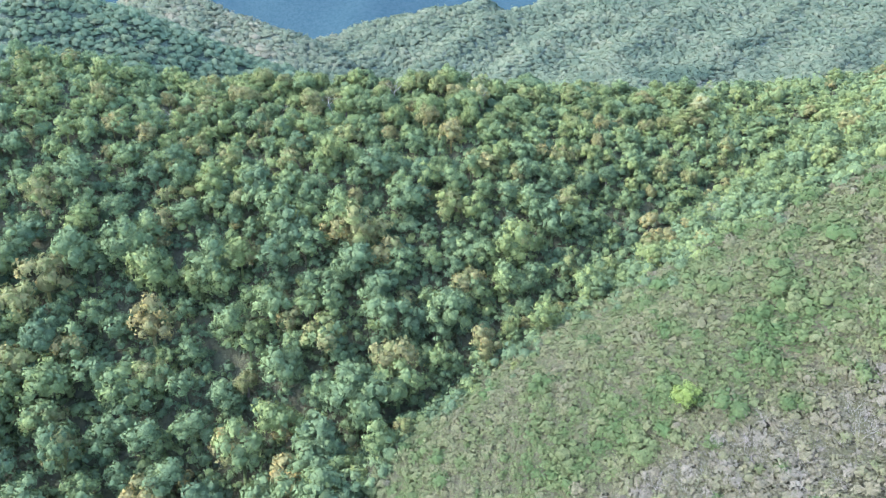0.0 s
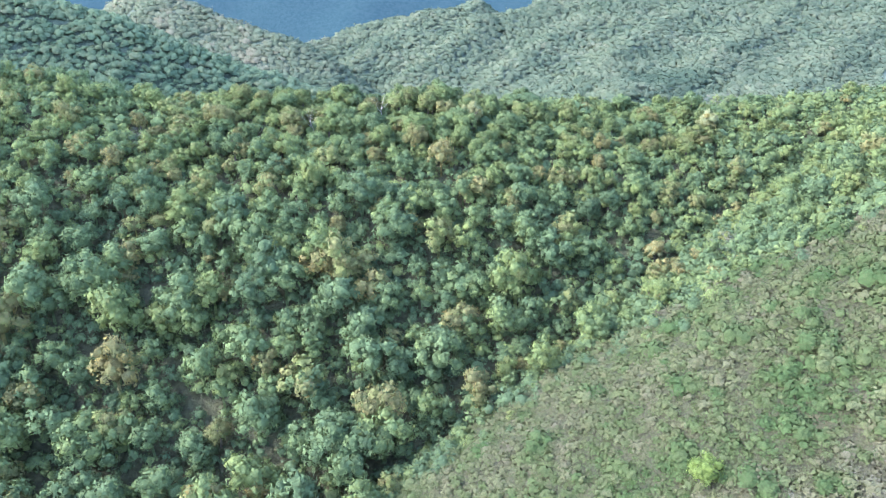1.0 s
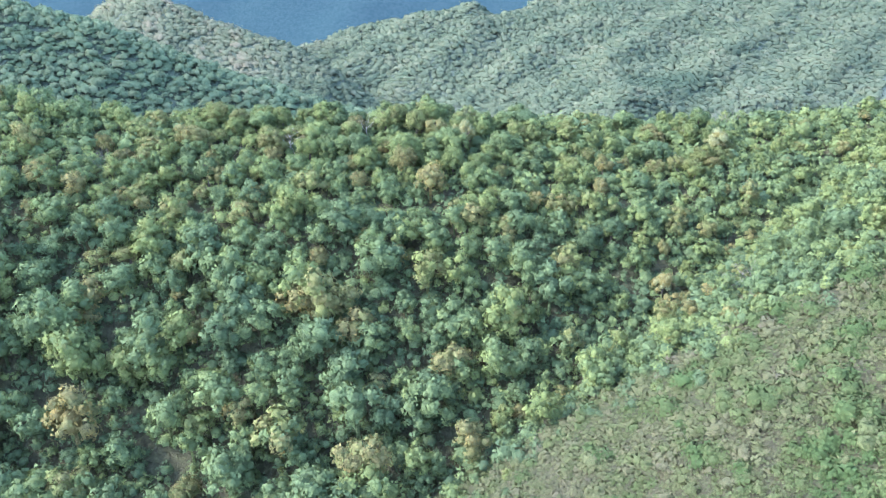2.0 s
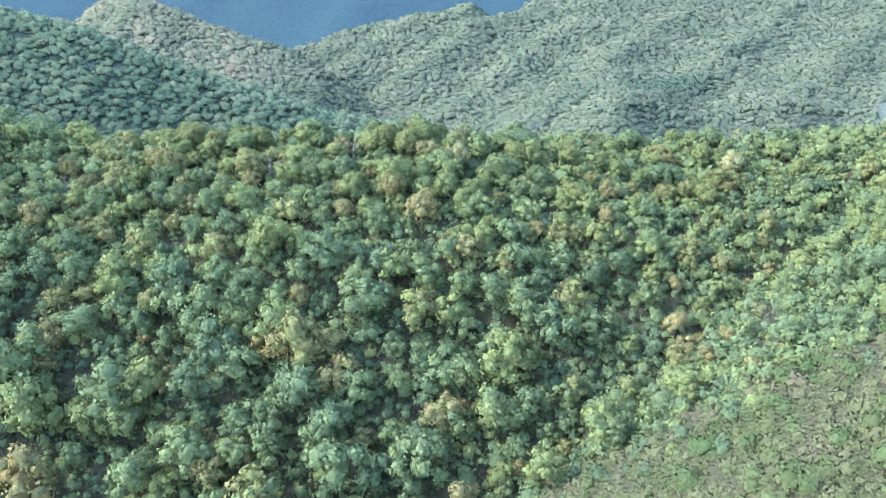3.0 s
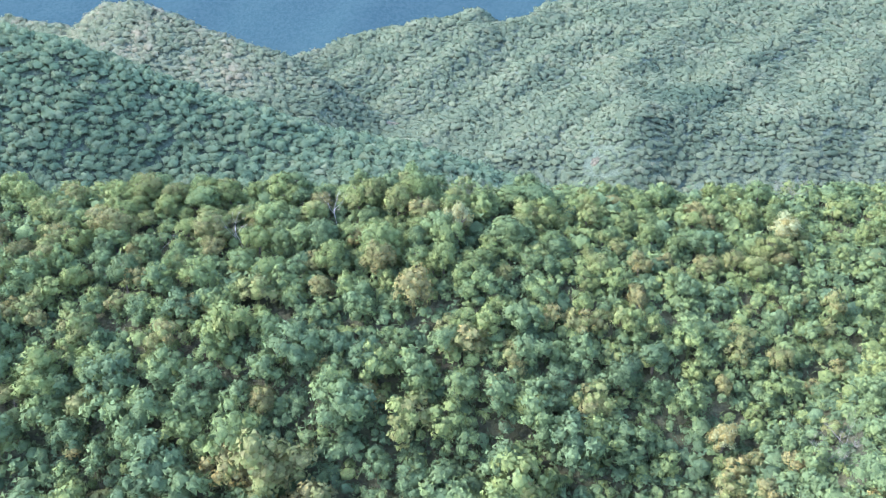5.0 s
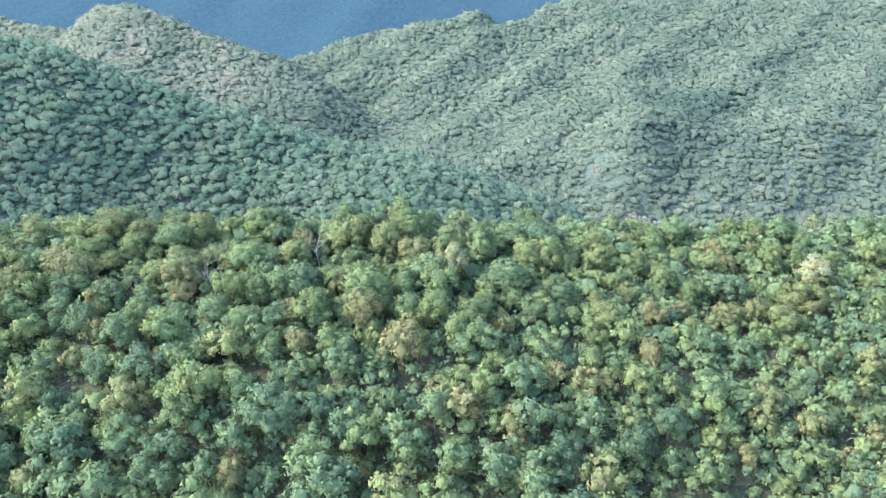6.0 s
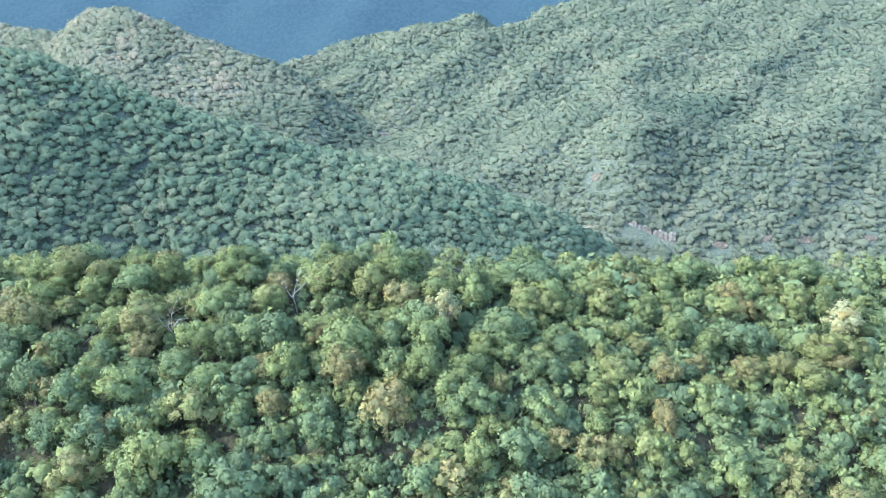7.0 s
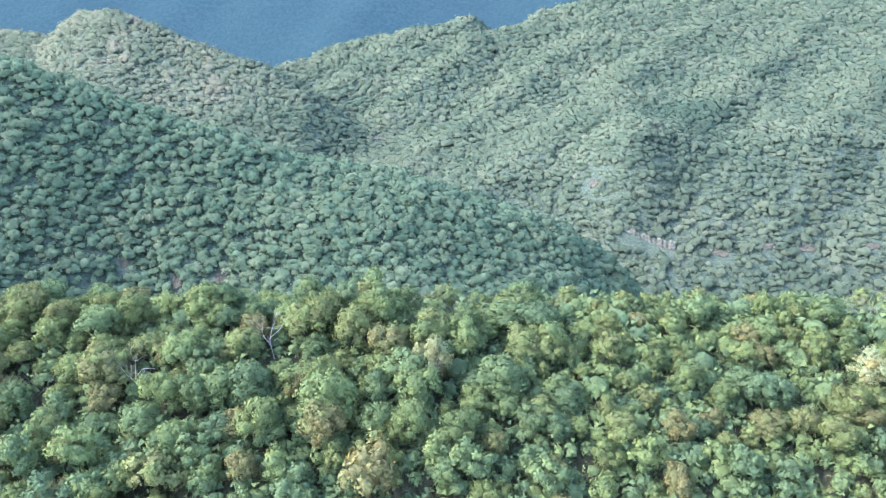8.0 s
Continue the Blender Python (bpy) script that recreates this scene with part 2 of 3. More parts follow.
def spread_dirs(rs, n, lowest=-0.45):
    """n directions spread evenly over a dome, none quite in its place."""
    z = np.linspace(0.96, lowest, n) + rs.uniform(-0.08, 0.08, n)
    a = np.arange(n) * 2.39996 + rs.uniform(0, 6.28) + rs.uniform(-0.35, 0.35, n)
    r = np.sqrt(np.maximum(0, 1 - z * z))
    return unify(np.stack([r * np.cos(a), r * np.sin(a), z], 1))


def tree_crown(seed, count, leaf, low=2.7, tall=1.0, most=15, source=None, wide=1.75):
    """A whole crown: rounded lobes of all sizes heaped into an uneven dome."""
    rs = np.random.RandomState(seed + 900)
    n = rs.randint(max(2, most - 4), most + 1)
    squash = rs.uniform(0.8, 1.25)
    axes = np.array([wide * squash, wide / squash, rs.uniform(1.3, 1.9) * tall])
    lean = np.array([rs.uniform(-0.5, 0.5), rs.uniform(-0.5, 0.5), 0])
    d = spread_dirs(rs, n)
    q = rs.uniform(0.5, 0.95, n) * (15 / most) ** 0.3
    share = q ** 2 / (q ** 2).sum()
    made = [] if most < 8 else lobe(rs, np.array([0, 0, low - 0.2]), np.array([0, 0, 1.0]), 1.25, 0, leaf, ICO1, -1.1, tall)
    for k in range(n):
        c = d[k] * axes * rs.uniform(0.55, 0.95) + np.array([0, 0, low]) + lean * max(0.0, d[k][2])
        made += lobe(rs, c, d[k], q[k], int(count * share[k]), leaf, source or ICO2)
    return join(made)


def dome_crown(seed, lobes, wide=2.2, count=0, leaf=0.4, source=None):
    """A crown far off: one rounded main lobe with a few smaller ones leaning on it."""
    rs = np.random.RandomState(seed + 1300)
    n = rs.randint(1, lobes + 1)
    made = lobe(rs, np.array([0, 0, wide * 0.75]), np.array([0, 0, 1.0]), wide * rs.uniform(0.85, 1.05), count, leaf, source or ICO2, -0.3, rs.uniform(0.65, 0.95), 0.1, 0.78, 0.04)
    for k in range(n - 1):
        a = rs.uniform(0, 6.28)
        d = np.array([math.cos(a), math.sin(a), 0.25])
        made += lobe(rs, np.array([0, 0, wide * rs.uniform(0.5, 0.9)]) + d * wide * rs.uniform(0.5, 0.75), d, wide * rs.uniform(0.45, 0.65), count // 2, leaf, source or ICO2, 0.0, 0.8, 0.2, 0.78, 0.04)
    return join(made)


def bush_crown(seed, count, leaf, most=4, wide=0.9, source=None):
    """A low bush: a few lobes side by side on the ground."""
    rs = np.random.RandomState(seed + 700)
    n = rs.randint(1, most + 1)
    a0, made = rs.uniform(0, 6.28), []
    for k in range(n):
        a, r = a0 + k * 6.28 / n + rs.uniform(-0.4, 0.4), 0.0 if n == 1 else rs.uniform(0.4, 0.8) * wide
        q = wide * rs.uniform(0.6, 1.0) * (1.25 if n == 1 else 1.0)
        d = np.array([0.3 * math.cos(a), 0.3 * math.sin(a), 0.9])
        made += lobe(rs, np.array([r * math.cos(a), r * math.sin(a), q * rs.uniform(0.35, 0.7)]), d, q, count // n, leaf, source or ICO1, -0.1)
    return join(made)


def limb(pieces, p0, p1, r0, r1, sides=5):
    d = (p1 - p0) / max(1e-6, np.linalg.norm(p1 - p0))
    a = np.cross(d, [0.31, 0.9, 0.3])
    a /= np.linalg.norm(a)
    b = np.cross(d, a)
    t = np.linspace(0, 2 * math.pi, sides, endpoint=False)[:, None]
    ring = a * np.cos(t) + b * np.sin(t)
    v = np.concatenate([p0 + ring * r0, p1 + ring * r1])
    f = []
    for i in range(sides):
        j = (i + 1) % sides
        f += [[i, j, sides + j], [i, sides + j, sides + i]]
    pieces.append((v, np.array(f)))


def branch(rs, pieces, p, d, length, r, depth, wild=0.6, kids=3):
    """A crooked limb that forks."""
    steps = 3
    for s in range(steps):
        q = p + d * length / steps
        limb(pieces, p, q, r * (1 - 0.2 * s), r * (1 - 0.2 * (s + 1)), 5 if r > 0.05 else 3)
        p = q
        d = d + rs.normal(size=3) * 0.18
        d /= np.linalg.norm(d)
    if depth:
        for _ in range(kids):
            e = d + rs.normal(size=3) * wild
            e[2] = abs(e[2]) * 0.6 + 0.25
            e /= np.linalg.norm(e)
            branch(rs, pieces, p, e, length * rs.uniform(0.55, 0.8), r * 0.42, depth - 1, wild, kids)


def trunk_arrays(seed, height=3.2, r=0.16):
    rs = np.random.RandomState(seed + 500)
    pieces = []
    lean = np.array([rs.uniform(-0.15, 0.15), rs.uniform(-0.15, 0.15), 1.0])
    p = np.array([0, 0, -0.8])
    limb(pieces, p, p + lean * (height * 0.5 + 0.8), r * 1.3, r, 6)
    branch(rs, pieces, p + lean * (height * 0.5 + 0.8), lean / np.linalg.norm(lean), height * 0.45, r * 0.9, 1, 0.7, 4)
    return join(pieces)


# ---- ground, one sheet to the horizon
def scrub_edge(x):
    """Where the scrub slope gives way to trees."""
    return np.interp(x, [-40, -15, -2, 9, 22, 50, 70, 130], [-100, 84, 105, 113, 118, 118, 114, 112])


def axis(lo, mid_lo, mid_hi, hi, step, n):
    mid = np.arange(mid_lo, mid_hi, step)
    g = np.linspace(0, 1, n)[1:] ** 2
    return np.concatenate([(mid_lo - (mid_lo - lo) * g)[::-1], mid, mid_hi + (hi - mid_hi) * g])


gx = axis(-2400, -110, 130, 2400, 4, 100)
gy = axis(-900, 50, 200, 1290, 4, 105)
X, Y = np.meshgrid(gx, gy)
Z = ground_height(X, Y)
nx, ny = len(gx), len(gy)
idx = np.arange(nx * ny).reshape(ny, nx)
a, b, c, d = idx[:-1, :-1].ravel(), idx[:-1, 1:].ravel(), idx[1:, 1:].ravel(), idx[1:, :-1].ravel()
tris = np.concatenate([np.stack([a, b, c], 1), np.stack([a, c, d], 1)])
# beyond y 230 the sheet's colour turns pale canopy green, painted in for haze
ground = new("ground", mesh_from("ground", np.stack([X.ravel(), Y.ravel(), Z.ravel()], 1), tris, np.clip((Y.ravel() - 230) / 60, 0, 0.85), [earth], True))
tagged(ground, "brown leaf-littered forest floor rolling over the hills", "ground", kind="structure")

# ---- the mountain range in the distance, its shade and blue air painted as glow
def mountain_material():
    m, nt, bsdf = material("glowing haze-blue mountain")
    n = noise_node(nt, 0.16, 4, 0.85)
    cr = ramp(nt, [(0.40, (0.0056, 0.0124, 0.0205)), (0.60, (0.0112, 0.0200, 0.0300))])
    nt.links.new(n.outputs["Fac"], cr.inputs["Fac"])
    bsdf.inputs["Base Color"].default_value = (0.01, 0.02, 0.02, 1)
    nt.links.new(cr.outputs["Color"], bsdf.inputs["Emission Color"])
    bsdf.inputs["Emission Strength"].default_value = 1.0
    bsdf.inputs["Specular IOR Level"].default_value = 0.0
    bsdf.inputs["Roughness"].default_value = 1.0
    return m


mx_, my_ = np.meshgrid(np.linspace(-2400, 2400, 121), np.linspace(1280, 3600, 60))
mz = -230 + 0.62 * (my_ - 1280) + 40 * waves(mx_, my_, 500, 9) + 4 * waves(mx_, my_, 60, 10)
mi = np.arange(mx_.size).reshape(mx_.shape)
a, b, c, d = mi[:-1, :-1].ravel(), mi[:-1, 1:].ravel(), mi[1:, 1:].ravel(), mi[1:, :-1].ravel()
tris = np.concatenate([np.stack([a, b, c], 1), np.stack([a, c, d], 1)])
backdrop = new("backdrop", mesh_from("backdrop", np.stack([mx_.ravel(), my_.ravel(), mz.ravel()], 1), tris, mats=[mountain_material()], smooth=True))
tagged(backdrop, "distant wooded mountain range, blue shade and haze painted as glow", "mountain", kind="structure")


# ---- scattering
def scatter(rs, x0, x1, y0, y1, step, jitter=0.55):
    """Uneven places about `step` metres apart, on no line."""
    cx, cy, half = (x0 + x1) / 2, (y0 + y1) / 2, math.hypot(x1 - x0, y1 - y0) / 2 + step
    gx, gy = np.meshgrid(np.arange(-half, half, step), np.arange(-half, half, step * 0.9))
    gx[1::2] += step / 2
    n = gx.size
    gx, gy = gx.ravel() + rs.uniform(-jitter, jitter, n) * step, gy.ravel() + rs.uniform(-jitter, jitter, n) * step
    a = rs.uniform(0.25, 0.6)
    px, py = cx + gx * math.cos(a) - gy * math.sin(a), cy + gx * math.sin(a) + gy * math.cos(a)
    inside = (px > x0) & (px < x1) & (py > y0) & (py < y1)
    return np.stack([px[inside], py[inside]], 1)


def clear_of(p, spots):
    """The places of p that lie outside all the spots (x, y, radius)."""
    ok = np.ones(len(p), bool)
    for x, y, r in spots:
        ok &= (p[:, 0] - x) ** 2 + (p[:, 1] - y) ** 2 > r * r
    return p[ok]


def woods(name, label, category, places, tints, scales, variants, mat, rs, sink=0.3, ground_share=0.0):
    """Many plants in one object: each a turned and scaled copy of one of the shapes.
    ground_share: how far the shading normals lean to the land's, flattening light and shade."""
    vs, fs, ts, ns, k = [], [], [], [], 0
    z = ground_height(places[:, 0], places[:, 1])
    gx = (ground_height(places[:, 0] + 2, places[:, 1]) - z) / 2
    gy = (ground_height(places[:, 0], places[:, 1] + 2) - z) / 2
    pick = rs.randint(0, len(variants), len(places))
    turn = rs.uniform(0, 2 * math.pi, len(places))
    tall = rs.uniform(0.85, 1.2, len(places))
    for (x, y), h, t, s, i, a, q, sx_, sy_ in zip(places, z, tints, scales, pick, turn, tall, gx, gy):
        v, f, o, n = variants[i]
        ca, sa = math.cos(a), math.sin(a)
        w, m = np.empty_like(v), np.empty_like(v)
        w[:, 0] = (v[:, 0] * ca - v[:, 1] * sa) * s + x
        w[:, 1] = (v[:, 0] * sa + v[:, 1] * ca) * s + y
        w[:, 2] = v[:, 2] * s * q + h - sink
        m[:, 0] = n[:, 0] * ca - n[:, 1] * sa - ground_share * sx_
        m[:, 1] = n[:, 0] * sa + n[:, 1] * ca - ground_share * sy_
        m[:, 2] = n[:, 2] + ground_share
        vs.append(w)
        fs.append(f + k)
        ts.append(np.clip(t + o, 0, 1))
        ns.append(m)
        k += len(v)
    ob = new(name, mesh_from(name, np.concatenate(vs), np.concatenate(fs), np.concatenate(ts), [mat], True, unify(np.concatenate(ns))))
    return tagged(ob, label, category, kind="stuff")


rs = np.random.RandomState(11)


def bushy(x, y):
    """0 in the tall dark woods, 1 on the shoulder with low bright bushes."""
    return np.clip((x - 12 + 0.25 * (y - 150)) / 22, 0, 1)


def tree_tints(p, rs):
    """Mostly greens, drifting over the slope, cooler low down as painted haze, with a few dry crowns."""
    t = 0.30 + 0.06 * np.clip((p[:, 1] - 145) / 15, 0, 1) + 0.02 * bushy(p[:, 0], p[:, 1]) + 0.07 * np.clip((p[:, 1] - 155) / 12, 0, 1) + 0.14 * waves(p[:, 0], p[:, 1], 26, 21) + rs.normal(size=len(p)) * 0.12
    dry = rs.uniform(size=len(p)) < 0.15
    return np.clip(np.where(dry, rs.uniform(0.62, 0.80, len(p)), t), 0.04, 0.56 + 0.3 * dry)


def tree_sizes(p, rs):
    """Tall trees low on the slope, small ones along the ridge."""
    edge = np.clip(0.5 + (p[:, 1] - scrub_edge(p[:, 0])) / 26, 0.5, 1)
    vary = np.clip(np.exp(rs.normal(size=len(p)) * 0.26), 0.55, 1.45) * (1 + 0.14 * waves(p[:, 0], p[:, 1], 18, 26))
    return vary * np.interp(p[:, 1], [108, 135, 160], [1.58, 1.34, 0.96]) * (1.0 - 0.26 * bushy(p[:, 0], p[:, 1])) * edge


# ---- trees that stand out: x, y, tint, size
DRY_TREES = [
    (40.8, 141.5, 0.88, 0.95), (7.4, 171.8, 1.0, 1.3), (56.8, 171, 0.97, 1.15), (-35.4, 113.6, 0.70, 1.4), (15.7, 123.1, 0.76, 0.7), (-11.8, 160, 0.79, 0.95),
    (-37.6, 134.7, 0.77, 1.1), (34, 164.6, 0.72, 0.9), (32.5, 158.3, 0.73, 1.0), (-62, 171, 0.72, 1.0), (-58, 169, 0.74, 0.9), (-18, 145.5, 0.72, 0.9),
    (-51.6, 147, 0.68, 1.0), (50.4, 150.6, 0.68, 0.9), (-38.3, 182, 0.70, 1.2), (42, 147.3, 0.72, 0.75), (48, 165.6, 0.70, 0.95),
]
GREEN_TREES = [
    (45.6, 145, 0.52, 0.7), (24.7, 145.8, 0.52, 0.6), (-51.2, 176, 0.52, 0.7), (29, 147.7, 0.05, 1.3), (33.5, 150.5, 0.08, 1.1), (-27, 130, 0.52, 0.9),
    (26, 161.8, 0.52, 0.9), (-4.8, 170.5, 0.52, 1.1), (13.5, 157.8, 0.52, 0.9), (45.3, 169.5, 0.12, 1.25), (20.4, 180.5, 0.06, 1.3), (29.9, 76.2, 1.2, 0.9),
    (56, 117.5, 0.06, 0.65), (60.5, 118.5, 0.08, 0.75), (65, 119.5, 0.05, 0.7),
]
DEAD = [(-25.6, 172.3), (-11.5, 177)]
LEAFLESS = [(10, 184.5), (12.5, 183.4), (7.5, 183.8), (59.4, 184.5), (61.5, 182.6), (64, 184), (-38.7, 172), (52.8, 135.4), (50, 133), (-61, 167), (38, 66), (43, 62), (35, 61), (46, 68)]
q_ = np.random.RandomState(77)
LEAFLESS += [(x, y) for x, y in zip(q_.uniform(19, 54, 60), q_.uniform(56, 75, 60)) if y < 69 + 0.16 * (x - 20)]
# bare patches on the far slopes: x, y, radius
BARE = [(-74, 745, 8), (-39.6, 691, 4.5), (34, 552, 3), (102.5, 543, 3), (166.5, 489, 3), (193, 490, 2.5), (215, 490, 3.5), (250, 487, 3), (-79, 373, 3.2), (-96, 371, 2.6), (-118, 376, 2)]
ROCKS = [(117, 506), (123, 504), (129, 501), (134, 499), (138, 496)]
taken = [(x, y, 2.1 * s) for x, y, t, s in DRY_TREES + GREEN_TREES] + [(x, y, 2.5) for x, y in DEAD] + [(x, y - 2.2, 2.6) for x, y in DEAD] + [(x, y, 1.8) for x, y in LEAFLESS[:10]]

NEAR_TREES = [tree_crown(s, 1900, 0.135, most=18, source=ICO1) for s in range(12)]
TRUNKS = [trunk_arrays(s) for s in range(12)]
crown_cache = {}


def crown_mesh(i, t):
    key = (i, round(t * 12))
    if key not in crown_cache:
        v, f, o, n = NEAR_TREES[i]
        if t > 1:
            crown_cache[key] = mesh_from("crown", v, f, np.clip(0.5 + 4 * o, 0, 1), [lime_leaves], True, n)
        else:
            crown_cache[key] = mesh_from("crown", v, f, np.clip(key[1] / 12 + o, 0, 1), [leaves], True, n)
    return crown_cache[key]


trunk_meshes = [mesh_from("trunk", v, f, mats=[bark]) for v, f, o, n in TRUNKS]


def tree(i, x, y, t, s, turn, label, group=""):
    z = float(ground_height(x, y))
    ob = new("broadleaf_tree")
    ob.matrix_basis = pose(x, y, z, 0, 0, turn) @ Matrix.Diagonal((s * rs.uniform(0.85, 1.2), s * rs.uniform(0.85, 1.2), s * rs.uniform(0.8, 1.15), 1))
    tr = new("trunk", trunk_meshes[i])
    tr.parent = ob
    cr = new("crown", crown_mesh(i, t))
    cr.parent = ob
    return tagged(ob, label, "tree", group)


def tint_words(t):
    return ("dark green" if t < 0.22 else "green" if t < 0.45 else "fresh green" if t < 0.62 else "olive green" if t < 0.74 else
            "dry tan" if t < 0.84 else "rust-yellow" if t < 0.93 else "pale cream-green" if t <= 1 else "lime-yellow")


def size_words(s):
    return "small " if s < 0.75 else "large " if s > 1.1 else ""


for x, y, t, s in DRY_TREES + GREEN_TREES:
    tree(rs.randint(12), x, y, t, s, rs.uniform(0, 360), size_words(s) + tint_words(t) + " broadleaf tree standing out among its neighbours")

# ---- dead trees
def dead_tree(x, y, height, seed, label):
    q = np.random.RandomState(seed)
    pieces = []
    branch(q, pieces, np.array([0, 0, -0.5]), np.array([-0.12, 0.0, 0.99]), height * 0.5, 0.11, 0, 0.6)
    trunk = join(pieces)
    ob = new("dead_tree")
    ob.matrix_basis = pose(x, y, float(ground_height(x, y)))
    t = new("trunk", mesh_from("trunk", *trunk[:2], mats=[dead_wood]))
    t.parent = ob
    top = trunk[0][-5:].mean(0)
    for k in range(4):
        pieces = []
        a = k * 1.6 + q.uniform(-0.4, 0.4)
        branch(q, pieces, top - np.array([0, 0, 0.3 * k]), np.array([0.6 * math.cos(a), 0.6 * math.sin(a), 0.65]), height * 0.3, 0.055, 2, 0.5, 3)
        b = new("limb", mesh_from("limb", *join(pieces)[:2], mats=[dead_wood]))
        b.parent = ob
    return tagged(ob, label, "tree", "dead trees")


for k, (x, y) in enumerate(DEAD):
    dead_tree(x, y, 7.0 - k, 31 + k, "bleached leafless dead tree among green crowns")

def leafless_bush(seed):
    q = np.random.RandomState(seed)
    pieces = []
    for k in range(7):
        a = k * 0.9 + q.uniform(-0.3, 0.3)
        branch(q, pieces, np.array([0, 0, -0.3]), np.array([0.55 * math.cos(a), 0.55 * math.sin(a), 0.8]), q.uniform(1.2, 1.8), 0.03, 2, 0.55, 3)
    return mesh_from("leafless_bush", *join(pieces)[:2], mats=[twig_wood])


bare_bushes = [leafless_bush(s) for s in (61, 62, 63)]
for k, (x, y) in enumerate(LEAFLESS):
    ob = new("leafless_bush", bare_bushes[k % 3])
    z = 0.6 + 0.3 * (k % 4) / 3 if y < 100 else 1.5
    ob.matrix_basis = pose(x, y, float(ground_height(x, y)), 0, 0, k * 77) @ Matrix.Diagonal((z, z, z, 1))
    tagged(ob, "leafless grey bush of fine twigs among green growth", "bush", "leafless bushes")

# ---- woods on the hill: the nearest are trees of their own
tree_places = np.concatenate([scatter(rs, -62, 76, 124, 145, 4.5), scatter(rs, -62, 76, 145, 160, 3.7), scatter(rs, -62, 76, 160, 187, 3.1)])
tree_places = clear_of(tree_places[tree_places[:, 1] > scrub_edge(tree_places[:, 0]) + 1], taken)
near_keep = (tree_places[:, 1] > 163) & (tree_places[:, 0] < 60) & (tree_places[:, 0] > -46)
single = tree_places[near_keep]
for (x, y), t, s in zip(single, tree_tints(single, rs), tree_sizes(single, rs)):
    tree(rs.randint(12), x, y, t, s, rs.uniform(0, 360), size_words(s) + tint_words(t) + " broadleaf tree with a rounded crown on the ridge", "trees on the ridge")

def stem_arrays(seed):
    pieces = []
    limb(pieces, np.array([0, 0, -0.8]), np.array([0.1, 0.05, 2.6]), 0.2, 0.13, 5)
    return join(pieces)


MID_TREES = [join([tree_crown(s + 40, 540, 0.20, low=3.0, tall=1.3, most=12, source=ICO1), stem_arrays(s)]) for s in range(12)]
rest = np.concatenate([tree_places[~near_keep], scatter(rs, -62, 76, 80, 124, 5.0), scatter(rs, -110, -62, 84, 150, 4.8), scatter(rs, -110, -62, 150, 196, 3.9), scatter(rs, 76, 114, 110, 200, 4.0), scatter(rs, -90, 0, 10, 80, 8.0), scatter(rs, -62, 76, 186, 200, 4.0)])
rest = clear_of(rest[(rest[:, 1] > scrub_edge(rest[:, 0]) + 1) & (np.abs(rest[:, 0] - 4) < 0.58 * np.hypot(rest[:, 1], 80) + 15)], taken)
rest = rest[(rest[:, 0] > 4) | (rest[:, 1] > 152) | (waves(rest[:, 0], rest[:, 1], 15, 41) < 0.62)]
woods("woodland", "dense green broadleaf woodland on the hillside", "woodland", rest, tree_tints(rest, rs), tree_sizes(rest, rs) * np.interp(rest[:, 1], [158, 166], [1.0, 0.8]), MID_TREES, leaves, rs)

# ---- bright bushes that close the gaps on the shoulder
BUSHES = [bush_crown(s + 60, 150, 0.18, 4, 1.1) for s in range(8)]
bp = np.concatenate([scatter(rs, -14, 110, 90, 196, 2.5), scatter(rs, -70, 0, 150, 190, 4.2)])
gap = bp[:, 1] - scrub_edge(bp[:, 0])
chance = np.where(gap > 4, bushy(bp[:, 0], bp[:, 1]) + 0.2, 0.85 * np.clip((gap + 12) / 13, 0, 1))
bp = clear_of(bp[chance > rs.uniform(size=len(bp))], taken)
woods("bushes", "bright green bushes filling the gaps between trees", "bushes", bp, np.clip(tree_tints(bp, rs) - 0.28, 0, 0.68), rs.uniform(0.6, 1.6, len(bp)), BUSHES, leaves, rs)


# ---- undergrowth: loose sprays over the ground
def undergrowth(name, label, p, tints, lift, size, mat, rs):
    n = len(p)
    z = ground_height(p[:, 0], p[:, 1]) + lift * (0.35 + 0.5 * np.abs(waves(p[:, 0], p[:, 1], 7, 31)) + 0.3 * np.abs(waves(p[:, 0], p[:, 1], 3, 32))) * rs.uniform(0.75, 1.1, n)
    c = np.stack([p[:, 0], p[:, 1], z], 1)
    up = np.array([0, 0, 1.0]) + rs.normal(size=(n, 3)) * 0.5
    up /= np.linalg.norm(up, axis=1)[:, None]
    a = np.cross(up, rs.normal(size=(n, 3)))
    a /= np.linalg.norm(a, axis=1)[:, None]
    b = np.cross(up, a)
    s = size * rs.uniform(0.6, 1.4, (n, 1))
    v = np.stack([c + a * s, c - a * s * 0.6 + b * s * 0.7, c - a * s * 0.6 - b * s * 0.7], 1).reshape(-1, 3)
    ob = new(name, mesh_from(name, v, np.arange(n * 3).reshape(-1, 3), np.repeat(tints, 3), [mat], True, np.repeat(unify(up + np.array([-0.6, 0.0, 1.0])), 3, 0)))
    return tagged(ob, label, "undergrowth", kind="stuff")


LOW_BUSHES = [bush_crown(s + 260, 34, 0.24, 2, 1.15) for s in range(8)]
lp = scatter(rs, -100, 100, 86, 192, 2.05)
lp = lp[lp[:, 1] > scrub_edge(lp[:, 0]) - 1]
lp = np.concatenate([lp, scatter(rs, -84, 0, 0, 86, 3.2)])
lp = lp[lp[:, 1] > scrub_edge(lp[:, 0]) - 1]
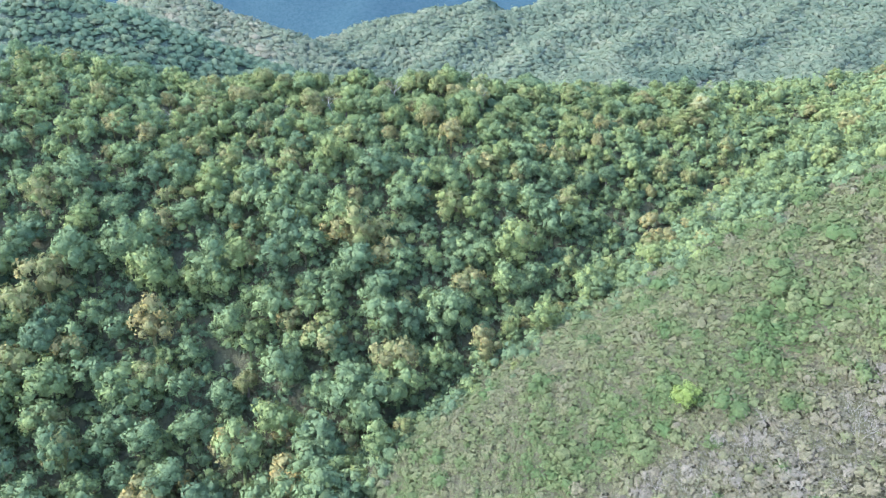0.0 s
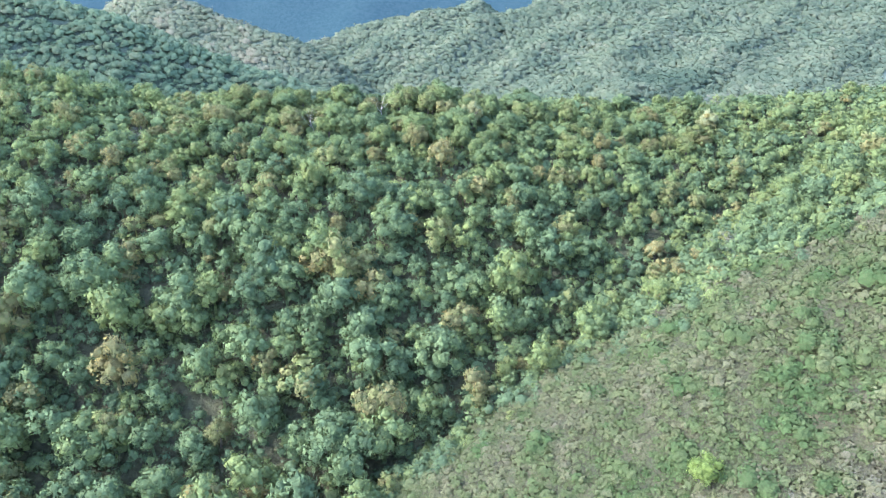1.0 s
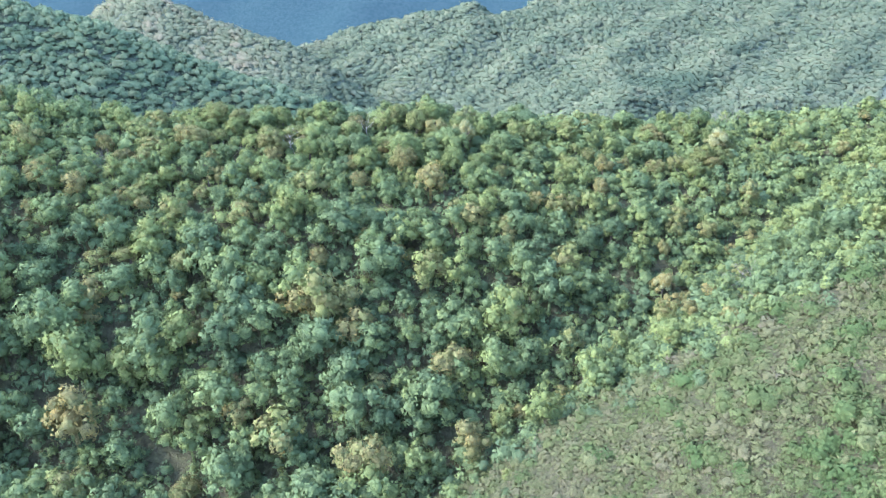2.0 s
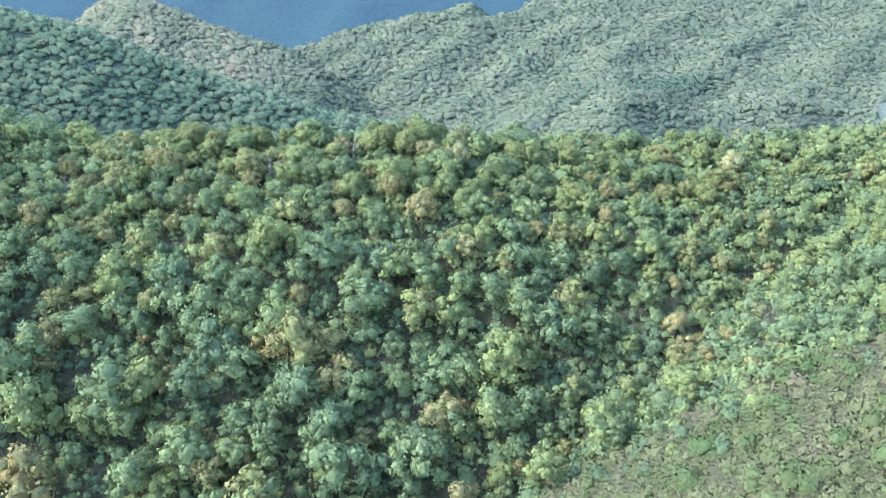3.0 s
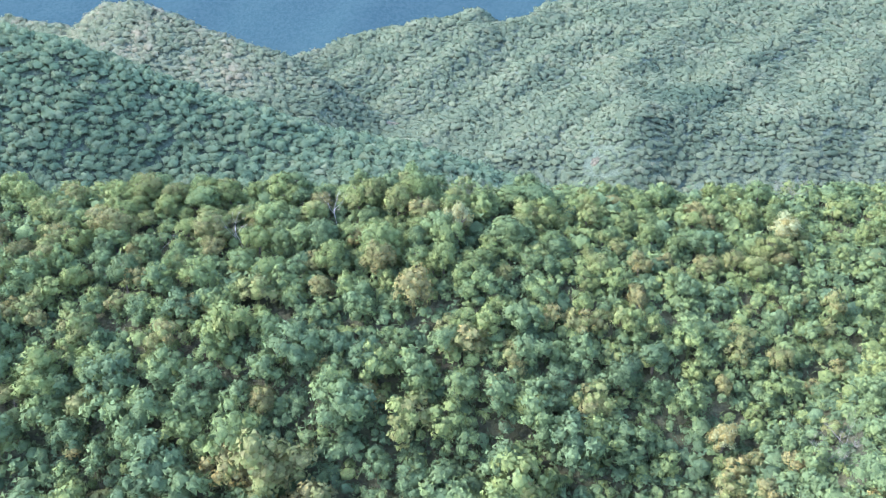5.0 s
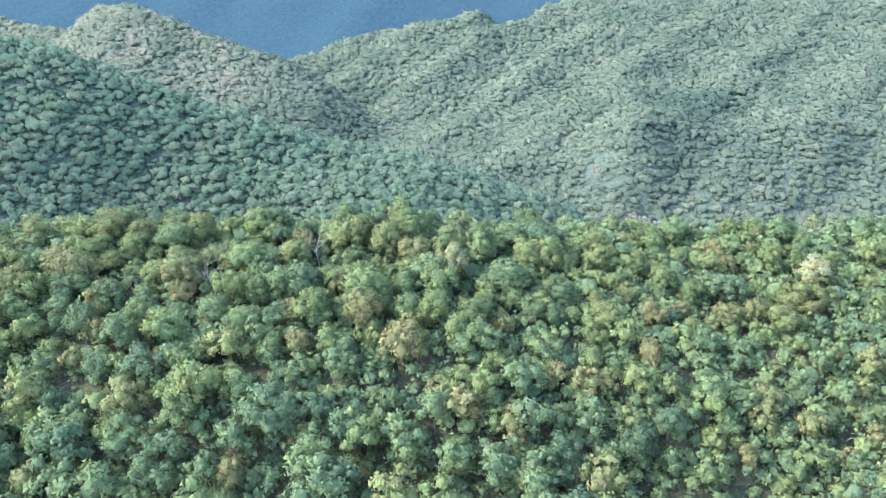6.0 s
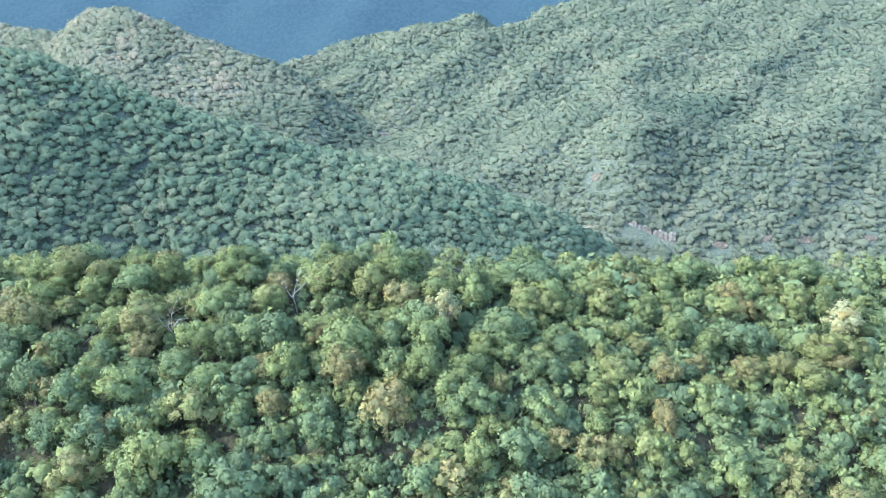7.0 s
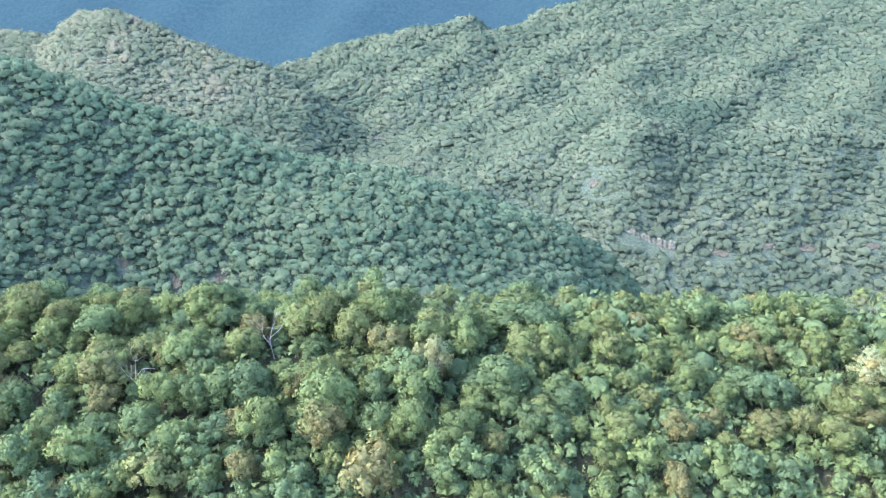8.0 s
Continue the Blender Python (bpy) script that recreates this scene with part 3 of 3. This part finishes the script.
woods("undergrowth", "green leafy undergrowth closing the gaps between the trees", "undergrowth", lp, np.clip(tree_tints(lp, rs) * 0.9, 0, 0.5), rs.uniform(0.8, 1.8, len(lp)) * np.where(lp[:, 0] < 8, np.interp(lp[:, 1], [115, 155], [0.95, 1.0]), 1.0), LOW_BUSHES, leaves, rs, -0.2)

# ---- scrub
SHRUBS = [bush_crown(s + 80, 80, 0.17, 3, 0.75) for s in range(12)]
sp = np.concatenate([scatter(rs, -14, 64, 54, 122, 1.15), scatter(rs, 64, 90, 54, 122, 3), ])
sp = sp[sp[:, 1] < scrub_edge(sp[:, 0]) + 2.5]


def scrub_tints(p, rs):
    grey = np.clip((p[:, 0] - 15) / 6, 0, 1) * np.clip((71.5 + 0.16 * (p[:, 0] - 20) + 2.5 * waves(p[:, 0], p[:, 1], 12, 27) - p[:, 1]) / 5, 0, 1)
    lush = np.exp(-((p[:, 0] - 20) / 12) ** 2 - ((p[:, 1] - 78) / 5.5) ** 2) + np.exp(-((p[:, 0] - 42) ** 2 + (p[:, 1] - 84) ** 2) / 60)
    return np.clip(0.50 + 0.17 * waves(p[:, 0], p[:, 1], 26, 22) + 0.12 * waves(p[:, 0], p[:, 1], 9, 24) + rs.normal(size=len(p)) * 0.13 + 0.3 * grey - 0.36 * lush, 0, 1)


woods("scrub", "low dry olive and grey scrub covering the slope", "scrub", sp, scrub_tints(sp, rs), 0.55 + 1.1 * rs.uniform(size=len(sp)) ** 2.5, SHRUBS, scrub_leaves, rs, 0.22, 1.1)
FINE_BUSHES = [bush_crown(s + 90, 330, 0.14, 5, 1.15) for s in range(6)]
gp = scatter(rs, -12, 64, 54, 122, 3.0)
gp = gp[(gp[:, 1] < scrub_edge(gp[:, 0])) & (rs.uniform(size=len(gp)) < 0.18 + 0.35 * np.clip((gp[:, 0] - 15) / 35, 0, 1) * np.clip((gp[:, 1] - 66) / 15, 0, 1) + 0.5 * np.exp(-((gp[:, 0] - 20) / 12) ** 2 - ((gp[:, 1] - 78) / 5.5) ** 2))]
fp = scatter(rs, -70, 90, -50, 60, 4.5)
fp = fp[(fp[:, 1] < 55 + 4 * waves(fp[:, 0], fp[:, 1], 12, 28)) & (fp[:, 1] < scrub_edge(fp[:, 0]) + 2)]
woods("low_bushes", "olive and green low bushes on the lower scrub slope", "bushes", fp, scrub_tints(fp, rs) * 0.8, rs.uniform(0.8, 1.5, len(fp)), LOW_BUSHES, scrub_leaves, rs)
woods("green_bushes", "rounded green bushes dotted over the scrub slope", "bushes", gp, np.clip(0.2 + 0.15 * rs.normal(size=len(gp)), 0, 0.6), 0.55 + 1.2 * rs.uniform(size=len(gp)) ** 1.6, FINE_BUSHES, scrub_leaves, rs, 0.3, 0.4)
up_ = np.stack([rs.uniform(-16, 66, 150000), rs.uniform(52, 122, 150000)], 1)
up_ = up_[up_[:, 1] < scrub_edge(up_[:, 0]) + 2]
undergrowth("dry_undergrowth", "dry olive grass and leaves between the scrub", up_, scrub_tints(up_, rs), 1.0, 0.14, scrub_leaves, rs)

# ---- woods of the spur
SPUR_TREES = [dome_crown(s, 3, 1.55, 36, 0.31, ICO1) for s in range(14)]
p = scatter(rs, -230, 140, 335, 440, 2.6, 0.5)
p = p[(ground_height(p[:, 0], p[:, 1]) - spur(p[:, 0], p[:, 1]) < 5)]
p = clear_of(p, [(x, y - 2, r + 1) for x, y, r in BARE])
woods("spur_woodland", "dark grey-green woodland on the valley spur, haze in its leaf colour", "woodland", p, np.clip(0.56 + 0.1 * waves(p[:, 0], p[:, 1], 50, 25) + 0.12 * rs.normal(size=len(p)), 0, 0.9), np.clip(np.exp(rs.normal(size=len(p)) * 0.28) * 1.5, 0.8, 2.3), SPUR_TREES, spur_hazed_leaves, rs, 0.8, 1.0)

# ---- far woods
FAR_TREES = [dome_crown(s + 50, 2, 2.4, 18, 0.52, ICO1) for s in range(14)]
p = np.concatenate([scatter(rs, -360, 440, 410, 700, 3.7, 0.48), scatter(rs, -480, 520, 700, 985, 4.6, 0.48)])
ax = (np.abs(p[:, 0] - 8) < 0.60 * (p[:, 1] - 60)) & (p[:, 1] < 985)
sf = ground_height(p[:, 0], p[:, 1]) - spur(p[:, 0], p[:, 1]) > 5
p = clear_of(p[ax & sf], [(x, y - 1, r + 1.5) for x, y, r in BARE] + [(x, y - 3.5, 4.6) for x, y in ROCKS])
# far left ridge: tan crowns, with pale haze put into the tint
pale_ridge = np.clip((-110 - p[:, 0]) / 40, 0, 1) * np.clip((p[:, 1] - 640) / 60, 0, 1)
# shade in the gully right of the ridge, painted by a lower tint
gully_shade = np.exp(-((p[:, 0] - 175) / 28) ** 2 - ((p[:, 1] - 615) / 40) ** 2)
ft = 0.45 + 0.2 * waves(p[:, 0], p[:, 1], 80, 23) + 0.10 * rs.normal(size=len(p)) + 0.28 * pale_ridge - 0.5 * gully_shade
woods("far_woodland", "woodland over the far valley slopes, haze painted into its grey-green", "woodland", p, np.clip(ft, 0, 1), np.clip(np.exp(rs.normal(size=len(p)) * 0.30) * 1.08, 0.55, 1.7) * np.interp(p[:, 1], [560, 760], [1.0, 1.22]), FAR_TREES, hazed_leaves, rs, 1.4, 2.2)


# ---- bare soil and rock on the far slopes
def soil_patch(x, y, r, seed):
    q = np.random.RandomState(seed)
    rings, sides = 5, 20
    edge = 1 + 0.35 * np.sin(np.arange(sides) * 2 * math.pi / sides * 2 + q.uniform(0, 6)) * q.uniform(0.5, 1) + q.normal(size=sides) * 0.12
    v, f = [(x, y)], []
    for k in range(1, rings + 1):
        for i in range(sides):
            a = 2 * math.pi * i / sides
            v.append((x + 1.3 * r * k / rings * edge[i] * math.cos(a), y + r * k / rings * edge[i] * math.sin(a)))
    for i in range(sides):
        j = (i + 1) % sides
        f.append((0, 1 + i, 1 + j))
        for k in range(rings - 1):
            a, b = 1 + k * sides, 1 + (k + 1) * sides
            f += [(a + i, b + i, b + j), (a + i, b + j, a + j)]
    v = np.array(v)
    rim = np.concatenate([[0], np.repeat(np.arange(1, rings + 1), sides)]) == rings
    z = ground_height(v[:, 0], v[:, 1]) + np.where(rim, -0.6, 0.5 + q.uniform(-0.2, 0.3, len(v)))
    ob = new("soil_patch", mesh_from("soil_patch", np.column_stack([v, z]), np.array(f), mats=[bare_soil]))
    return tagged(ob, "bare patch of reddish soil among the trees", "bare soil", "bare patches")


for k, (x, y, r) in enumerate(BARE):
    soil_patch(x, y, r, 300 + k)

outcrop = new("rock_outcrop")
outcrop.matrix_basis = pose(128, 501, float(ground_height(128, 501)))
for k, (x, y) in enumerate(ROCKS):
    q = np.random.RandomState(400 + k)
    cols, rows, tall = 21, 11, 3.2 + 0.55 * k
    u, w = np.meshgrid(np.linspace(-1, 1, cols), np.linspace(0, 1, rows))
    wx = x + 4.2 * u
    lift = np.minimum(1, w / 0.6)
    up = lift * tall * (1 + 0.14 * np.sin(0.9 * wx) + 0.1 * np.sin(2.3 * wx)) - 3.0 * np.maximum(0, w - 0.75)
    step = 0.35 * np.floor(lift * 4) / 4 + 0.25 * np.sin(1.1 * wx + 3 * lift) + 0.15 * np.sin(3.1 * wx)
    wy = y - 1.5 - 1.9 * u + 1.4 * lift + 9 * np.maximum(0, w - 0.6) + step + q.normal(size=u.shape) * 0.08
    wz = ground_height(wx, y - 1.5 - 1.9 * u) - 1.0 + up + q.normal(size=u.shape) * 0.1
    v = np.stack([wx - 128, wy - 501, wz - float(ground_height(128, 501))], 2).reshape(-1, 3)
    g = np.arange(cols * rows).reshape(rows, cols)
    a, b, c, d = g[:-1, :-1].ravel(), g[:-1, 1:].ravel(), g[1:, 1:].ravel(), g[1:, :-1].ravel()
    f = np.concatenate([np.stack([a, b, c], 1), np.stack([a, c, d], 1)])
    part_ = new("rock_face", mesh_from("rock_face", v, f, mats=[pale_rock]))
    part_.parent = outcrop
tagged(outcrop, "pale limestone cliff band on the wooded valley side", "rock")
